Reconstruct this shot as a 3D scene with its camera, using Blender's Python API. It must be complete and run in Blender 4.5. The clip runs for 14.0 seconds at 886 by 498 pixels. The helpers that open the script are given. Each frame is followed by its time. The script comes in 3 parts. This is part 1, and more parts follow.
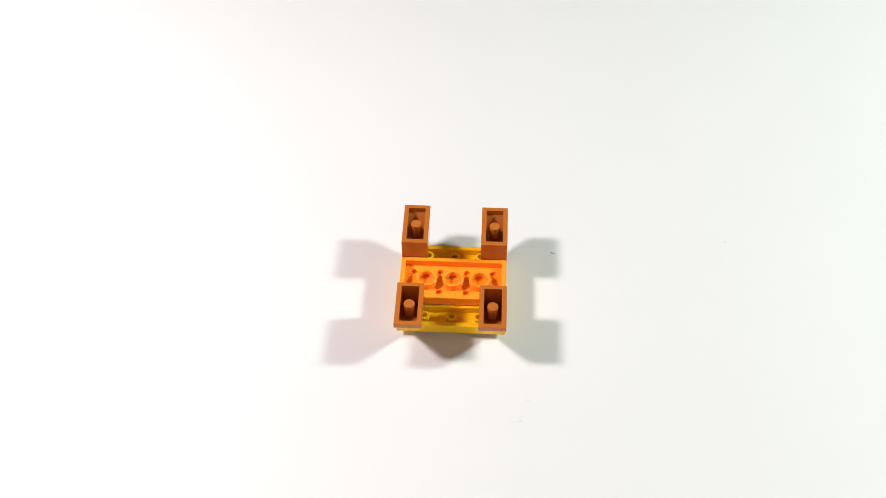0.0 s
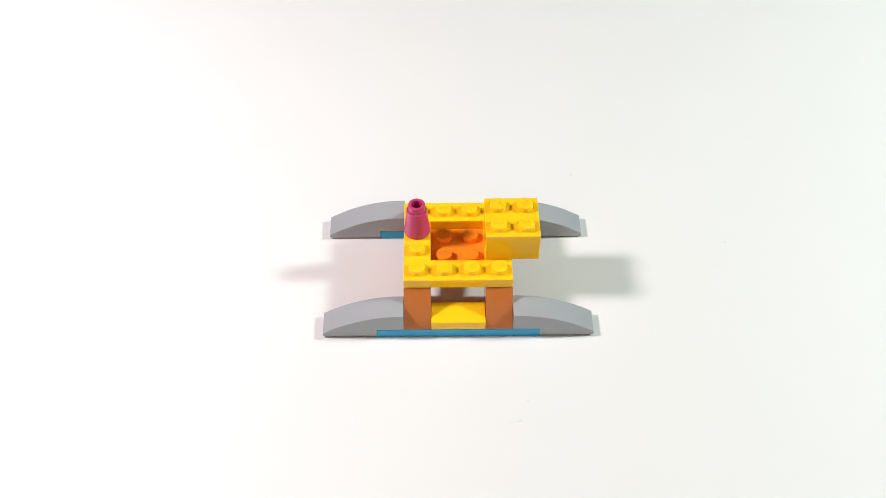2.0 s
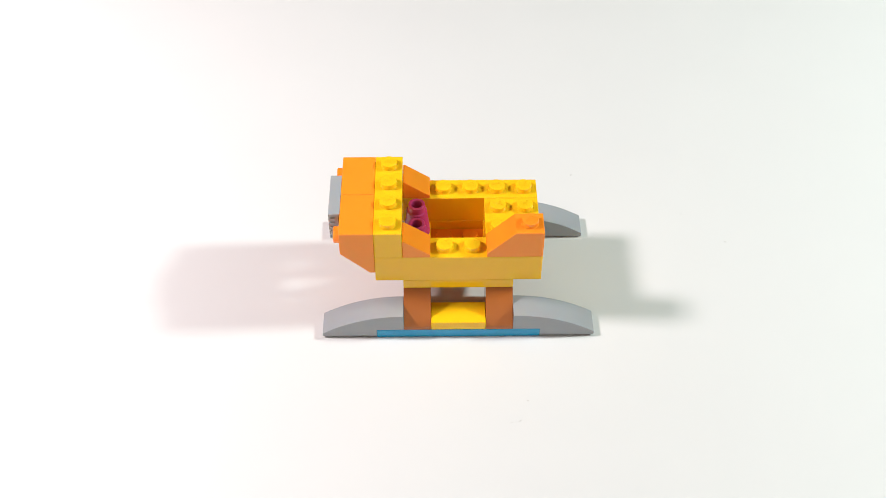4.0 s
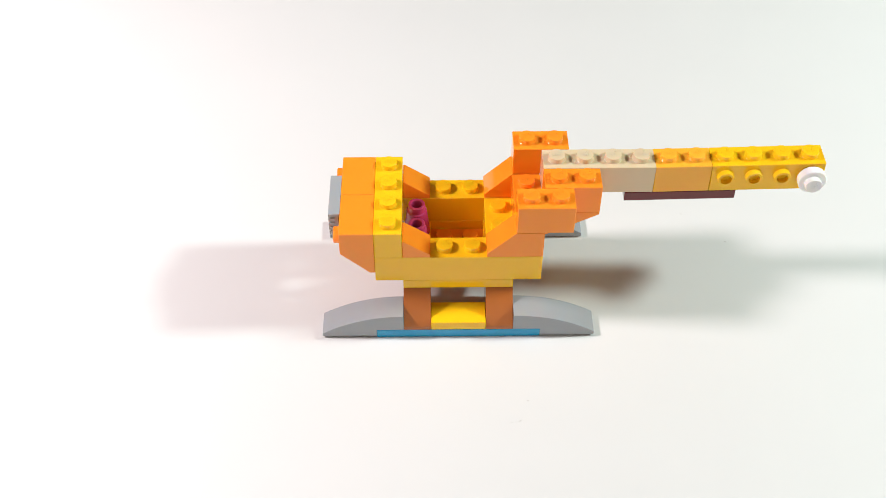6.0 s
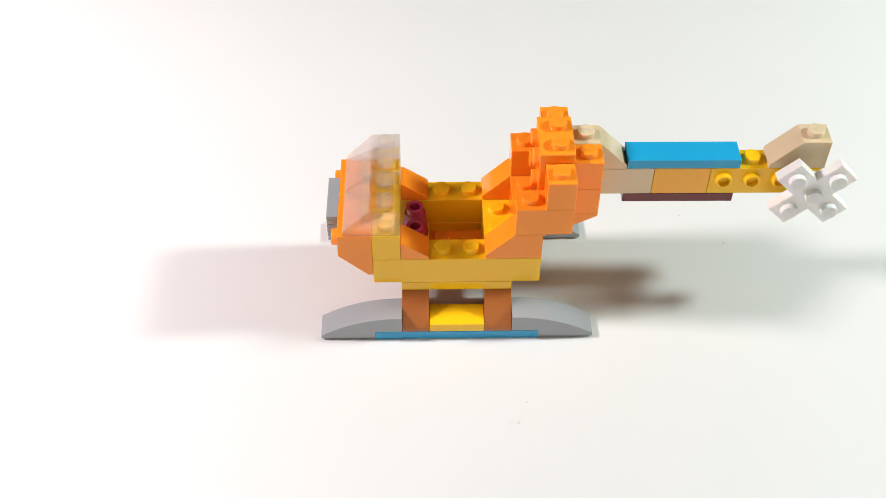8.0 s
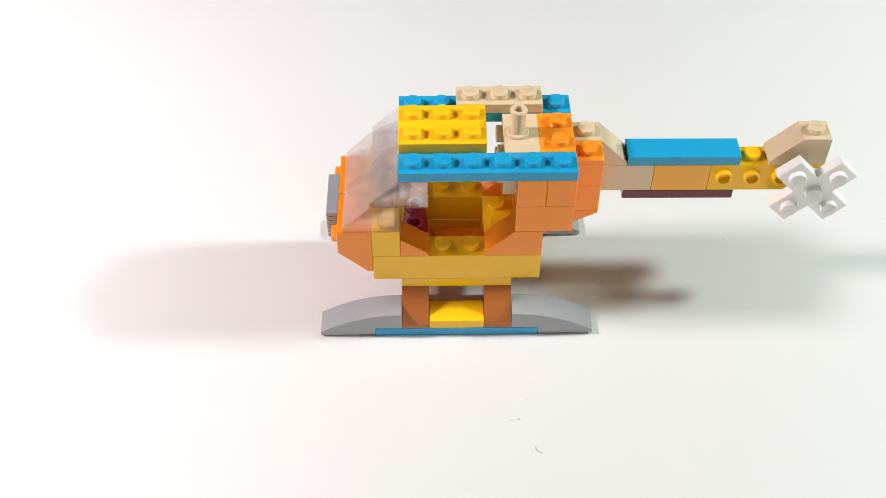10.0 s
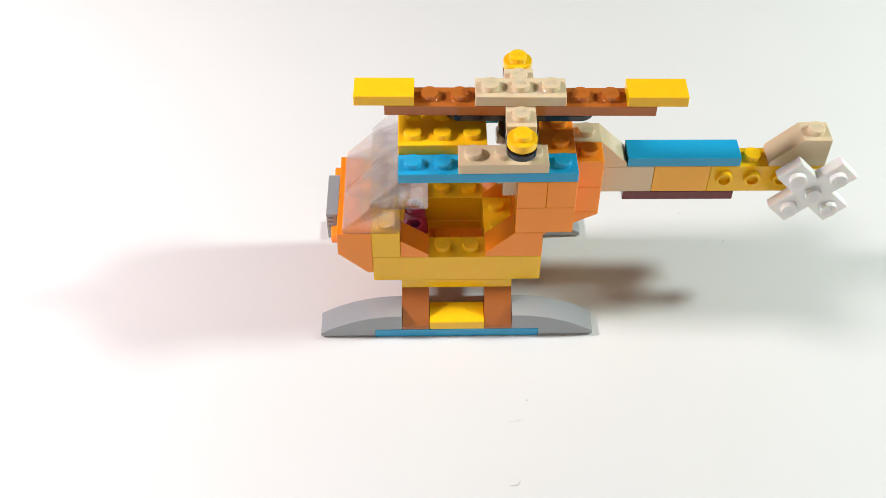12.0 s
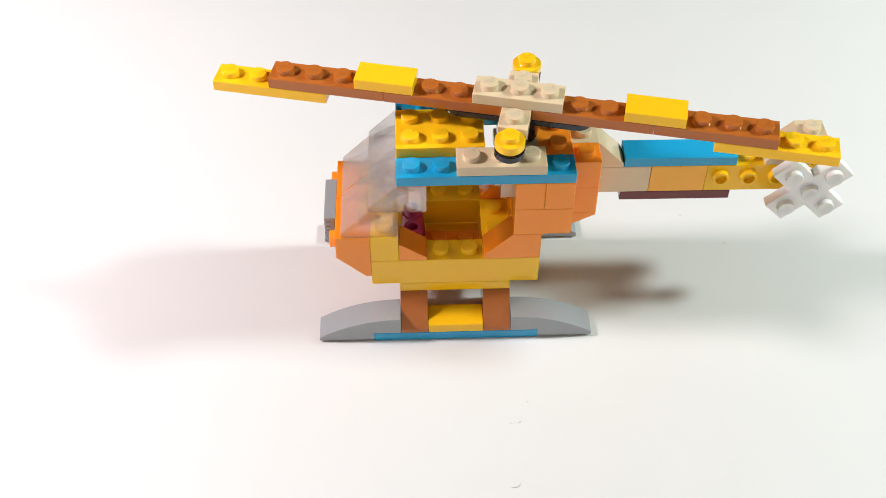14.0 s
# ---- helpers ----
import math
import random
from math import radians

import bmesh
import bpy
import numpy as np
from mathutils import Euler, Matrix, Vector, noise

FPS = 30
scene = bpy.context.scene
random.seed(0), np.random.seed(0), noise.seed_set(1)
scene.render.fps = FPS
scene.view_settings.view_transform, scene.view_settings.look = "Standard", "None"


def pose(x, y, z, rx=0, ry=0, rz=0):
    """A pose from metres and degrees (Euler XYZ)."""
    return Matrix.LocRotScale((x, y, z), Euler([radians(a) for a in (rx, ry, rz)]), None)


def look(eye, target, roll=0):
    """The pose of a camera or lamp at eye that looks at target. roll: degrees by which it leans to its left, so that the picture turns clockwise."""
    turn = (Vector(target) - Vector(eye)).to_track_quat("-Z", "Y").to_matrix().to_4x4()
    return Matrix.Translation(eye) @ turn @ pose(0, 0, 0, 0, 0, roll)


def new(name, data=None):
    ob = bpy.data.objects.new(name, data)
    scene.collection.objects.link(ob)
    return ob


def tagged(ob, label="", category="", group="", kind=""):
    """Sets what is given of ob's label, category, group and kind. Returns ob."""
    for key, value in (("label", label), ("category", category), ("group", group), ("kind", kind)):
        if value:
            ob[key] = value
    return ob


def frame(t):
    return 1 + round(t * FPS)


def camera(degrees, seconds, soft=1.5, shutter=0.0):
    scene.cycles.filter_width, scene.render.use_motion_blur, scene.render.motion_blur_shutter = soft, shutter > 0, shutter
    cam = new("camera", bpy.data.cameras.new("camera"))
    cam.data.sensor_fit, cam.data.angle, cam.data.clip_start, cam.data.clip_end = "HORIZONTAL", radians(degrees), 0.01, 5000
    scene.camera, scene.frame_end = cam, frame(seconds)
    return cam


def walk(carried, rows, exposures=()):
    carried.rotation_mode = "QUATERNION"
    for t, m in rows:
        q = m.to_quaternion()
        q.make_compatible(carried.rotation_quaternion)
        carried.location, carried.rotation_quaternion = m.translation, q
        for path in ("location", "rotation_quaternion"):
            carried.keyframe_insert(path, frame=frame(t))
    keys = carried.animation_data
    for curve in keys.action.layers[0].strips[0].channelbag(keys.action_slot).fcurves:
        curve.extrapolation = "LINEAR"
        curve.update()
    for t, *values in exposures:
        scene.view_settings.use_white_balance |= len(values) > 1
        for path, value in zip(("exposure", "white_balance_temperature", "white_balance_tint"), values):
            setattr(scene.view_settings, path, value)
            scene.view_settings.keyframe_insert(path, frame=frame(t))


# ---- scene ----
cam = camera(41.64, 14.0, soft=0.7)

# the camera stands on a stand over the table and is nudged a little now and then
EYE = (0.0086, -0.2155, 0.2699)
AIM = (0.0265, 1.1461, -1.1949)
PX = 0.0278


def nudge(dx, dy, lean=0.0):
    """The standing camera, turned by hundredths of a degree: the view slides by dx to the right and dy down."""
    return look(EYE, AIM, 0.095) @ pose(0, 0, 0, dy * PX, dx * PX, lean)


def steps(rows):
    """Rows that hold each pose until the next one, then jump within one thirtieth of a second."""
    out = [(0.0, rows[0][1])]
    for (ta, a), (tb, b) in zip(rows, rows[1:]):
        out += [(tb - 1 / FPS, a), (tb, b)]
    if out[-1][0] < 13.99:
        out.append((14.0, rows[-1][1]))
    return out


walk(cam, steps([(0, nudge(0, 0)), (7.4, nudge(-3, 3.3, -0.15)), (8.4, nudge(-3.2, -2.8, -0.1)), (11.2, nudge(-3, -0.7, -0.1)),
                 (12.8, nudge(-3, 3.3, -0.15)), (14.0, nudge(-1, 2))]),
     exposures=[(0.0, -0.05), (5.3, -0.08), (8.2, -0.10), (10.3, -0.13), (14.0, -0.13)])

# ---------------------------------------------------------------- light
world = bpy.data.worlds.new("room_air")
scene.world = world
world.use_nodes = True
world.node_tree.nodes["Background"].inputs[0].default_value = (0.9, 0.7, 0.6, 1)
world.node_tree.nodes["Background"].inputs[1].default_value = 0.02


def lamp(name, place, watts, radius, colour):
    data = bpy.data.lights.new(name, "POINT")
    data.shadow_soft_size, data.energy, data.color = radius, watts, colour
    ob = new(name, data)
    ob.location = place
    return ob


# two bare lamps stand to either side of the table, a little behind the toy
lamp("lamp_light_warm", (-0.31, 0.029, 0.31), 9.3, 0.031, (1.0, 0.90, 0.925))
lamp("lamp_light_cool", (0.54, 0.065, 0.388), 15.9, 0.037, (0.865, 1.0, 0.955))
scene.view_settings.exposure = 0.0


# ---------------------------------------------------------------- materials
def nodes_of(name):
    mat = bpy.data.materials.new(name)
    mat.use_nodes = True
    nt = mat.node_tree
    return mat, nt, nt.nodes["Principled BSDF"]


def add(nt, kind, **values):
    n = nt.nodes.new(kind)
    for key, value in values.items():
        n.inputs[key.replace("_", " ")].default_value = value
    return n


def plastic(name, colour, rough=0.10, vary=0.05, glow=0.3):
    """Moulded toy plastic: even colour with faint mottling, fine handling scuffs in the gloss, a little relief."""
    mat, nt, p = nodes_of(name)
    tex = add(nt, "ShaderNodeTexCoord")
    info = add(nt, "ShaderNodeObjectInfo")
    cloud = add(nt, "ShaderNodeTexNoise", Scale=160.0, Detail=3.0)
    scuff = add(nt, "ShaderNodeTexNoise", Scale=900.0, Detail=5.0, Roughness=0.7)
    nt.links.new(tex.outputs["Object"], cloud.inputs["Vector"])
    nt.links.new(tex.outputs["Object"], scuff.inputs["Vector"])
    ramp = nt.nodes.new("ShaderNodeMapRange")
    ramp.inputs["To Min"].default_value, ramp.inputs["To Max"].default_value = 1 - vary, 1 + vary
    mix = nt.nodes.new("ShaderNodeMath")
    mix.operation = "MULTIPLY_ADD"
    mix.inputs[1].default_value, mix.inputs[2].default_value = 0.5, 0.0
    nt.links.new(info.outputs["Random"], mix.inputs[0])
    half = nt.nodes.new("ShaderNodeMath")
    half.operation = "MULTIPLY_ADD"
    half.inputs[1].default_value = 0.5
    nt.links.new(cloud.outputs["Fac"], half.inputs[0])
    nt.links.new(mix.outputs[0], half.inputs[2])
    nt.links.new(half.outputs[0], ramp.inputs["Value"])
    hsv = add(nt, "ShaderNodeHueSaturation", Color=(*colour, 1))
    nt.links.new(ramp.outputs["Result"], hsv.inputs["Value"])
    nt.links.new(hsv.outputs["Color"], p.inputs["Base Color"])
    gloss = nt.nodes.new("ShaderNodeMapRange")
    gloss.inputs["To Min"].default_value, gloss.inputs["To Max"].default_value = rough - 0.06, rough + 0.06
    nt.links.new(scuff.outputs["Fac"], gloss.inputs["Value"])
    nt.links.new(gloss.outputs["Result"], p.inputs["Roughness"])
    bump = add(nt, "ShaderNodeBump", Strength=0.05, Distance=0.0002)
    nt.links.new(cloud.outputs["Fac"], bump.inputs["Height"])
    nt.links.new(bump.outputs["Normal"], p.inputs["Normal"])
    p.inputs["IOR"].default_value = 1.53
    # light seeps a millimetre or so into the moulded plastic
    p.inputs["Subsurface Weight"].default_value = glow
    p.inputs["Subsurface Radius"].default_value = (1.0, 0.55, 0.3)
    p.inputs["Subsurface Scale"].default_value = 0.0011
    return mat


YELLOW = plastic("yellow_plastic", (0.91, 0.525, 0.010))
AMBER = plastic("amber_plastic", (0.90, 0.43, 0.035))
ORANGE = plastic("orange_plastic", (0.95, 0.290, 0.019))
BROWN = plastic("rust_brown_plastic", (0.43, 0.124, 0.020), glow=0.1)
BLUE = plastic("azure_plastic", (0.012, 0.335, 0.60))
GREY = plastic("stone_grey_plastic", (0.335, 0.352, 0.37))
TAN = plastic("tan_plastic", (0.66, 0.53, 0.35))
PINK = plastic("magenta_plastic", (0.44, 0.045, 0.15), glow=0.5)
DARKRED = plastic("dark_red_plastic", (0.14, 0.014, 0.014), glow=0.05)
WHITE = plastic("white_plastic", (0.82, 0.81, 0.80))
BLACK = plastic("black_plastic", (0.012, 0.013, 0.019), 0.13, 0.05, 0.0)

def clear_plastic(name, through_share, smooth_to, rough_to, clear, ripple=0.15, coat=0.0):
    """Thin-walled transparent plastic: part of the light goes straight through, part is bent and mirrored by the moulding."""
    mat, nt, p = nodes_of(name)
    p.inputs["Base Color"].default_value = (0.99, 0.975, 0.975, 1)
    p.inputs["Transmission Weight"].default_value = clear
    p.inputs["IOR"].default_value = 1.5
    tex = add(nt, "ShaderNodeTexCoord")
    scuff = add(nt, "ShaderNodeTexNoise", Scale=700.0, Detail=4.0)
    nt.links.new(tex.outputs["Object"], scuff.inputs["Vector"])
    rough = nt.nodes.new("ShaderNodeMapRange")
    rough.inputs["To Min"].default_value, rough.inputs["To Max"].default_value = smooth_to, rough_to
    nt.links.new(scuff.outputs["Fac"], rough.inputs["Value"])
    nt.links.new(rough.outputs["Result"], p.inputs["Roughness"])
    p.inputs["Coat Weight"].default_value = coat
    bump = add(nt, "ShaderNodeBump", Strength=ripple, Distance=0.0002)
    nt.links.new(scuff.outputs["Fac"], bump.inputs["Height"])
    nt.links.new(bump.outputs["Normal"], p.inputs["Normal"])
    thin = add(nt, "ShaderNodeBsdfTransparent", Color=(0.985, 0.97, 0.97, 1))
    mix = nt.nodes.new("ShaderNodeMixShader")
    mix.inputs[0].default_value = 1 - through_share
    nt.links.new(thin.outputs[0], mix.inputs[1])
    nt.links.new(p.outputs[0], mix.inputs[2])
    nt.links.new(mix.outputs[0], nt.nodes["Material Output"].inputs["Surface"])
    return mat


CLEAR = clear_plastic("clear_plastic", 0.58, 0.0, 0.01, 1.0, 0.05, 1.0)
CLEAR_KNOB = clear_plastic("rippled_clear_plastic", 0.78, 0.0, 0.04, 0.7, 0.9, 1.0)
FROSTED = clear_plastic("finely_grained_clear_plastic", 0.56, 0.04, 0.2, 0.6, 0.6, 1.0)


def painted(name, colour, rough, scale, vary, bump=0.1, fine=2200.0):
    mat, nt, p = nodes_of(name)
    tex = add(nt, "ShaderNodeTexCoord")
    big = add(nt, "ShaderNodeTexNoise", Scale=scale, Detail=4.0)
    small = add(nt, "ShaderNodeTexNoise", Scale=fine, Detail=2.0)
    for n in (big, small):
        nt.links.new(tex.outputs["Object"], n.inputs["Vector"])
    ramp = nt.nodes.new("ShaderNodeMapRange")
    ramp.inputs["To Min"].default_value, ramp.inputs["To Max"].default_value = 1 - vary, 1 + vary
    nt.links.new(big.outputs["Fac"], ramp.inputs["Value"])
    hsv = add(nt, "ShaderNodeHueSaturation", Color=(*colour, 1))
    nt.links.new(ramp.outputs["Result"], hsv.inputs["Value"])
    nt.links.new(hsv.outputs["Color"], p.inputs["Base Color"])
    p.inputs["Roughness"].default_value = rough
    b = add(nt, "ShaderNodeBump", Strength=bump, Distance=0.0003)
    nt.links.new(small.outputs["Fac"], b.inputs["Height"])
    nt.links.new(b.outputs["Normal"], p.inputs["Normal"])
    return mat


LAMINATE = painted("white_laminate", (0.69, 0.69, 0.685), 0.5, 30.0, 0.015, 0.03)
# assumed dark brown, chosen to keep bounced light in the shadows low and warm
WALLPAINT = painted("dim_brown_wall_paint", (0.34, 0.25, 0.19), 0.9, 3.0, 0.05)
# pale warm colour of the added wall that reflects fill light
BOUNCEPAINT = painted("pale_bounce_paint", (0.79, 0.73, 0.69), 0.9, 3.0, 0.03)
FLOORING = painted("floor_vinyl", (0.28, 0.22, 0.17), 0.6, 5.0, 0.1)
STEEL = painted("grey_lacquered_steel", (0.3, 0.3, 0.31), 0.4, 20.0, 0.05)
LINT = painted("grey_lint", (0.55, 0.53, 0.51), 0.9, 900.0, 0.2)

# ---------------------------------------------------------------- building blocks
S, H = 0.008, 0.00323         # stud pitch, height of a plate
GAP, WALL, ROOF = 0.00004, 0.0014, 0.0011
STUD_R, STUD_H = 0.0024, 0.0017


def part(name, bm, material, parent=None, label=""):
    me = bpy.data.meshes.new(name)
    bm.normal_update()
    bm.to_mesh(me)
    bm.free()
    me.materials.append(material)
    ob = new(name, me)
    ob.parent = parent
    return tagged(ob, label)


def shared(name, me, parent, m):
    ob = new(name, me)
    ob.parent = parent
    ob.matrix_local = m
    return ob


def smooth(me, angle=35):
    for p in me.polygons:
        p.use_smooth = True
    me.set_sharp_from_angle(angle=radians(angle))


def box(bm, x0, x1, y0, y1, z0, z1):
    v = [bm.verts.new((x, y, z)) for z in (z0, z1) for y in (y0, y1) for x in (x0, x1)]
    for f in ((0, 2, 3, 1), (4, 5, 7, 6), (0, 1, 5, 4), (1, 3, 7, 5), (3, 2, 6, 7), (2, 0, 4, 6)):
        bm.faces.new([v[i] for i in f])


def ring_stack(bm, rows, n=24, cx=0.0, cy=0.0, close_top=True, close_low=False):
    """A turned body: rows of (radius, z) from below upwards."""
    loops = []
    for r, z in rows:
        loops.append([bm.verts.new((cx + r * math.cos(2 * math.pi * i / n), cy + r * math.sin(2 * math.pi * i / n), z))
                      for i in range(n)])
    for a, b in zip(loops, loops[1:]):
        for i in range(n):
            bm.faces.new((a[i], a[(i + 1) % n], b[(i + 1) % n], b[i]))
    if close_top:
        bm.faces.new(loops[-1])
    if close_low:
        bm.faces.new(list(reversed(loops[0])))


STUDS = {}


def stud_mesh(material, hollow=False):
    key = (material.name, hollow)
    if key not in STUDS:
        bm = bmesh.new()
        r, h = STUD_R, STUD_H
        rows = [(r + 0.00012, 0), (r, 0.00012), (r, h - 0.00022), (r - 0.00007, h - 0.00007), (r - 0.00022, h)]
        if material is CLEAR:
            rows = [(r + 0.00012, -0.0004), (r, 0.00012)] + [(r - 0.00045 * (1 - math.cos(a)), h - 0.00045 * (1 - math.sin(a)))
                                                           for a in (0.0, 0.4, 0.8, 1.2, 1.57)]
        if hollow:
            rows += [(0.00165, h), (0.00155, h - 0.0001), (0.0015, 0.0002)]
        else:
            rows += [(r - 0.0004, h)]
        ring_stack(bm, rows, close_low=material is CLEAR)
        if not hollow and material is not CLEAR:
            # the maker's mark: four raised ticks
            for k in range(4):
                x = (k - 1.5) * 0.00072
                tall = 0.0005 if k in (0, 3) else 0.0006
                box(bm, x - 0.00013, x + 0.00013, -tall, tall, h - 0.0001, h + 0.000045)
            # and the small round scar of the mould's gate
            ring_stack(bm, [(0.00036, h - 0.0001), (0.00034, h + 0.00003), (0.00024, h + 0.00008), (0.0001, h + 0.0001)], 12, 0.0007, 0.0011)
        me = bpy.data.meshes.new("stud")
        bm.normal_update()
        bm.to_mesh(me)
        bm.free()
        me.materials.append(CLEAR_KNOB if material is CLEAR else material)
        smooth(me)
        STUDS[key] = me
    return STUDS[key]


def prism(profile, y0, y1, cavity=None, bevel=0.00014, dimples=(), rounds=1):
    """A profile of (x, z), anticlockwise seen from -y, pushed from y0 to y1. cavity: (index of the bottom edge's first
    corner, hollow height at that edge's start, at its end, inset at start, inset at end)."""
    bm = bmesh.new()
    a = [bm.verts.new((x, y0, z)) for x, z in profile]
    b = [bm.verts.new((x, y1, z)) for x, z in profile]
    n = len(profile)
    bm.faces.new(a)
    bm.faces.new(list(reversed(b)))
    for i in range(n):
        j = (i + 1) % n
        bm.faces.new((a[j], a[i], b[i], b[j]))
    bm.normal_update()
    sharp = [e for e in bm.edges if len(e.link_faces) == 2 and e.calc_face_angle() > radians(25)]
    bmesh.ops.bevel(bm, geom=sharp, offset=bevel, segments=rounds, affect="EDGES", clamp_overlap=True)
    if cavity:
        i, h0, h1, in0, in1 = cavity
        (xa, z), (xb, _) = profile[i], profile[(i + 1) % n]
        xa, xb = xa + in0, xb - in1
        ya, yb = y0 + WALL, y1 - WALL
        low = [f for f in bm.faces if f.normal.z < -0.99 and abs(f.calc_center_median().z - z) < 1e-5
               and f.calc_center_median().x > xa - in0 - 1e-4 and f.calc_center_median().x < xb + in1 + 1e-4]
        low = max(low, key=lambda f: f.calc_area())
        outer = list(low.verts)
        bm.faces.remove(low)
        c = [bm.verts.new(p) for p in ((xa, ya, z), (xb, ya, z), (xb, yb, z), (xa, yb, z))]
        t = [bm.verts.new(p) for p in ((xa, ya, z + h0), (xb, ya, z + h1), (xb, yb, z + h1), (xa, yb, z + h0))]

        def nearest(x, y):
            return min(outer, key=lambda v: (v.co.x - x) ** 2 + (v.co.y - y) ** 2)
        o = [nearest(v.co.x, v.co.y) for v in (bm.verts.new((xa - in0, y0, z)), bm.verts.new((xb + in1, y0, z)),
                                               bm.verts.new((xb + in1, y1, z)), bm.verts.new((xa - in0, y1, z)))]
        for v in [v for v in bm.verts if not v.link_faces and v not in c and v not in t and v not in outer]:
            bm.verts.remove(v)
        for k in range(4):
            m = (k + 1) % 4
            bm.faces.new((o[m], o[k], c[k], c[m]))
            bm.faces.new((c[m], c[k], t[k], t[m]))
        if dimples:
            # moulding dimples in the hollow's roof, one under each knob
            edges = [bm.edges.get((t[k], t[(k + 1) % 4])) for k in range(4)]
            wells = []
            for x, y in dimples:
                loop = [bm.verts.new((x + 0.00105 * math.cos(math.pi * k / 5), y + 0.00105 * math.sin(math.pi * k / 5), z + h0)) for k in range(10)]
                edges += [bm.edges.new((loop[k], loop[(k + 1) % 10])) for k in range(10)]
                wells.append(loop)
            bmesh.ops.triangle_fill(bm, edges=edges, use_beauty=True)
            for loop in wells:
                deep = [bm.verts.new((v.co.x, v.co.y, v.co.z + 0.0019)) for v in loop]
                for k in range(10):
                    bm.faces.new((loop[k], loop[(k + 1) % 10], deep[(k + 1) % 10], deep[k]))
                bm.faces.new(deep)
        else:
            bm.faces.new((t[3], t[2], t[1], t[0]))
        bmesh.ops.recalc_face_normals(bm, faces=bm.faces)
    return bm


# every piece: (object, second of arrival, pose in the model, turns with the rotor)
PIECES = []
MESHES = {}


def piece(name, key, make, material, t, m, label, category, studs=(), hollow=(), rotor=False, under=()):
    """One moulded piece with its knobs as parts. studs, hollow: places of knobs in its own space."""
    key = (key, material.name)
    if key not in MESHES:
        bm = make()
        me = bpy.data.meshes.new(name)
        bm.normal_update()
        bm.to_mesh(me)
        bm.free()
        me.materials.append(material)
        smooth(me, 25)
        MESHES[key] = me
    if studs or hollow or under:
        ob = new(name)
        shared("body", MESHES[key], ob, Matrix.Identity(4))
    else:
        ob = new(name, MESHES[key])
    tagged(ob, label, category)
    for p in studs:
        shared("stud", stud_mesh(material), ob, p if isinstance(p, Matrix) else pose(*p))
    for p in hollow:
        shared("hollow_stud", stud_mesh(material, True), ob, p if isinstance(p, Matrix) else pose(*p))
    for nm, me, p in under:
        shared(nm, me, ob, pose(*p))
    PIECES.append((ob, t, m, rotor))
    return ob


def at(x, y, z, **turn):
    """A place of the model in studs, studs and plates."""
    return pose(x * S, y * S, z * H, **turn)


def block_mesh(nx, ny, h, dimpled=False):
    w, d, z = nx * S / 2 - GAP, ny * S / 2 - GAP, h * H
    spots = [((i + 0.5 - nx / 2) * S, (j + 0.5 - ny / 2) * S) for i in range(nx) for j in range(ny)] if dimpled else ()
    return prism([(-w, 0), (w, 0), (w, z - GAP / 2), (-w, z - GAP / 2)], -d, d, (0, z - ROOF, z - ROOF, WALL, WALL), dimples=spots)


UNDER = {}


def under_mesh(kind, material, h):
    key = (kind, material.name, h)
    if key not in UNDER:
        bm = bmesh.new()
        if kind == "tube":
            ring_stack(bm, [(0.0024, h - 0.0002), (0.0024, 0.00012), (0.00255, 0.0), (0.0031, 0.0), (0.00325, 0.00012), (0.00325, h), (0.0024, h - 0.0002)],
                       close_top=False)
        else:
            ring_stack(bm, [(0.0016, h), (0.0016, 0.0001), (0.0015, 0.0)], 18, close_top=kind == "pin")
            if kind == "hollow_pin":
                ring_stack(bm, [(0.0015, 0.0), (0.0009, 0.0), (0.00085, 0.0001), (0.00085, h - 0.0003)], 18)
        bmesh.ops.recalc_face_normals(bm, faces=bm.faces)
        me = bpy.data.meshes.new(kind)
        bm.to_mesh(me)
        bm.free()
        me.materials.append(material)
        smooth(me)
        UNDER[key] = me
    return UNDER[key]


def block(material, x0, y0, nx, ny, z, h, t, label, category, knobs=True, below=False, rotor=False, name=None, side=None):
    """A rectangular brick, plate or tile whose low corner lies at (x0, y0, z) of the model."""
    name = name or {1: "plate", 3: "brick"}[h]
    top = h * H - GAP / 2
    studs = [((i + 0.5 - nx / 2) * S, (j + 0.5 - ny / 2) * S, top) for i in range(nx) for j in range(ny)] if knobs else []
    under = []
    if below:
        hh = h * H - ROOF
        if min(nx, ny) > 1:
            under = [("tube", under_mesh("tube", material, hh), ((i + 1 - nx / 2) * S, (j + 1 - ny / 2) * S, 0))
                     for i in range(nx - 1) for j in range(ny - 1)]
        else:
            n = max(nx, ny)
            under = [("hollow_pin", under_mesh("hollow_pin", material, hh), (((i + 1 - n / 2) * S, 0, 0) if nx > 1 else (0, (i + 1 - n / 2) * S, 0)))
                     for i in range(n - 1)]
    hollow = []
    if side == "-x":
        studs = studs + [pose(-nx * S / 2 + GAP, (j + 0.5 - ny / 2) * S, h * H - S / 2, ry=-90) for j in range(ny)]
    if side == "-y":
        hollow = [pose((i + 0.5 - nx / 2) * S, -ny * S / 2 + GAP, h * H - S / 2, rx=90) for i in range(nx)]
    return piece(name, ("block", nx, ny, h, below), lambda: block_mesh(nx, ny, h, below), material, t,
                 at(x0 + nx / 2, y0 + ny / 2, z), label, category, studs, hollow, rotor, under=under)


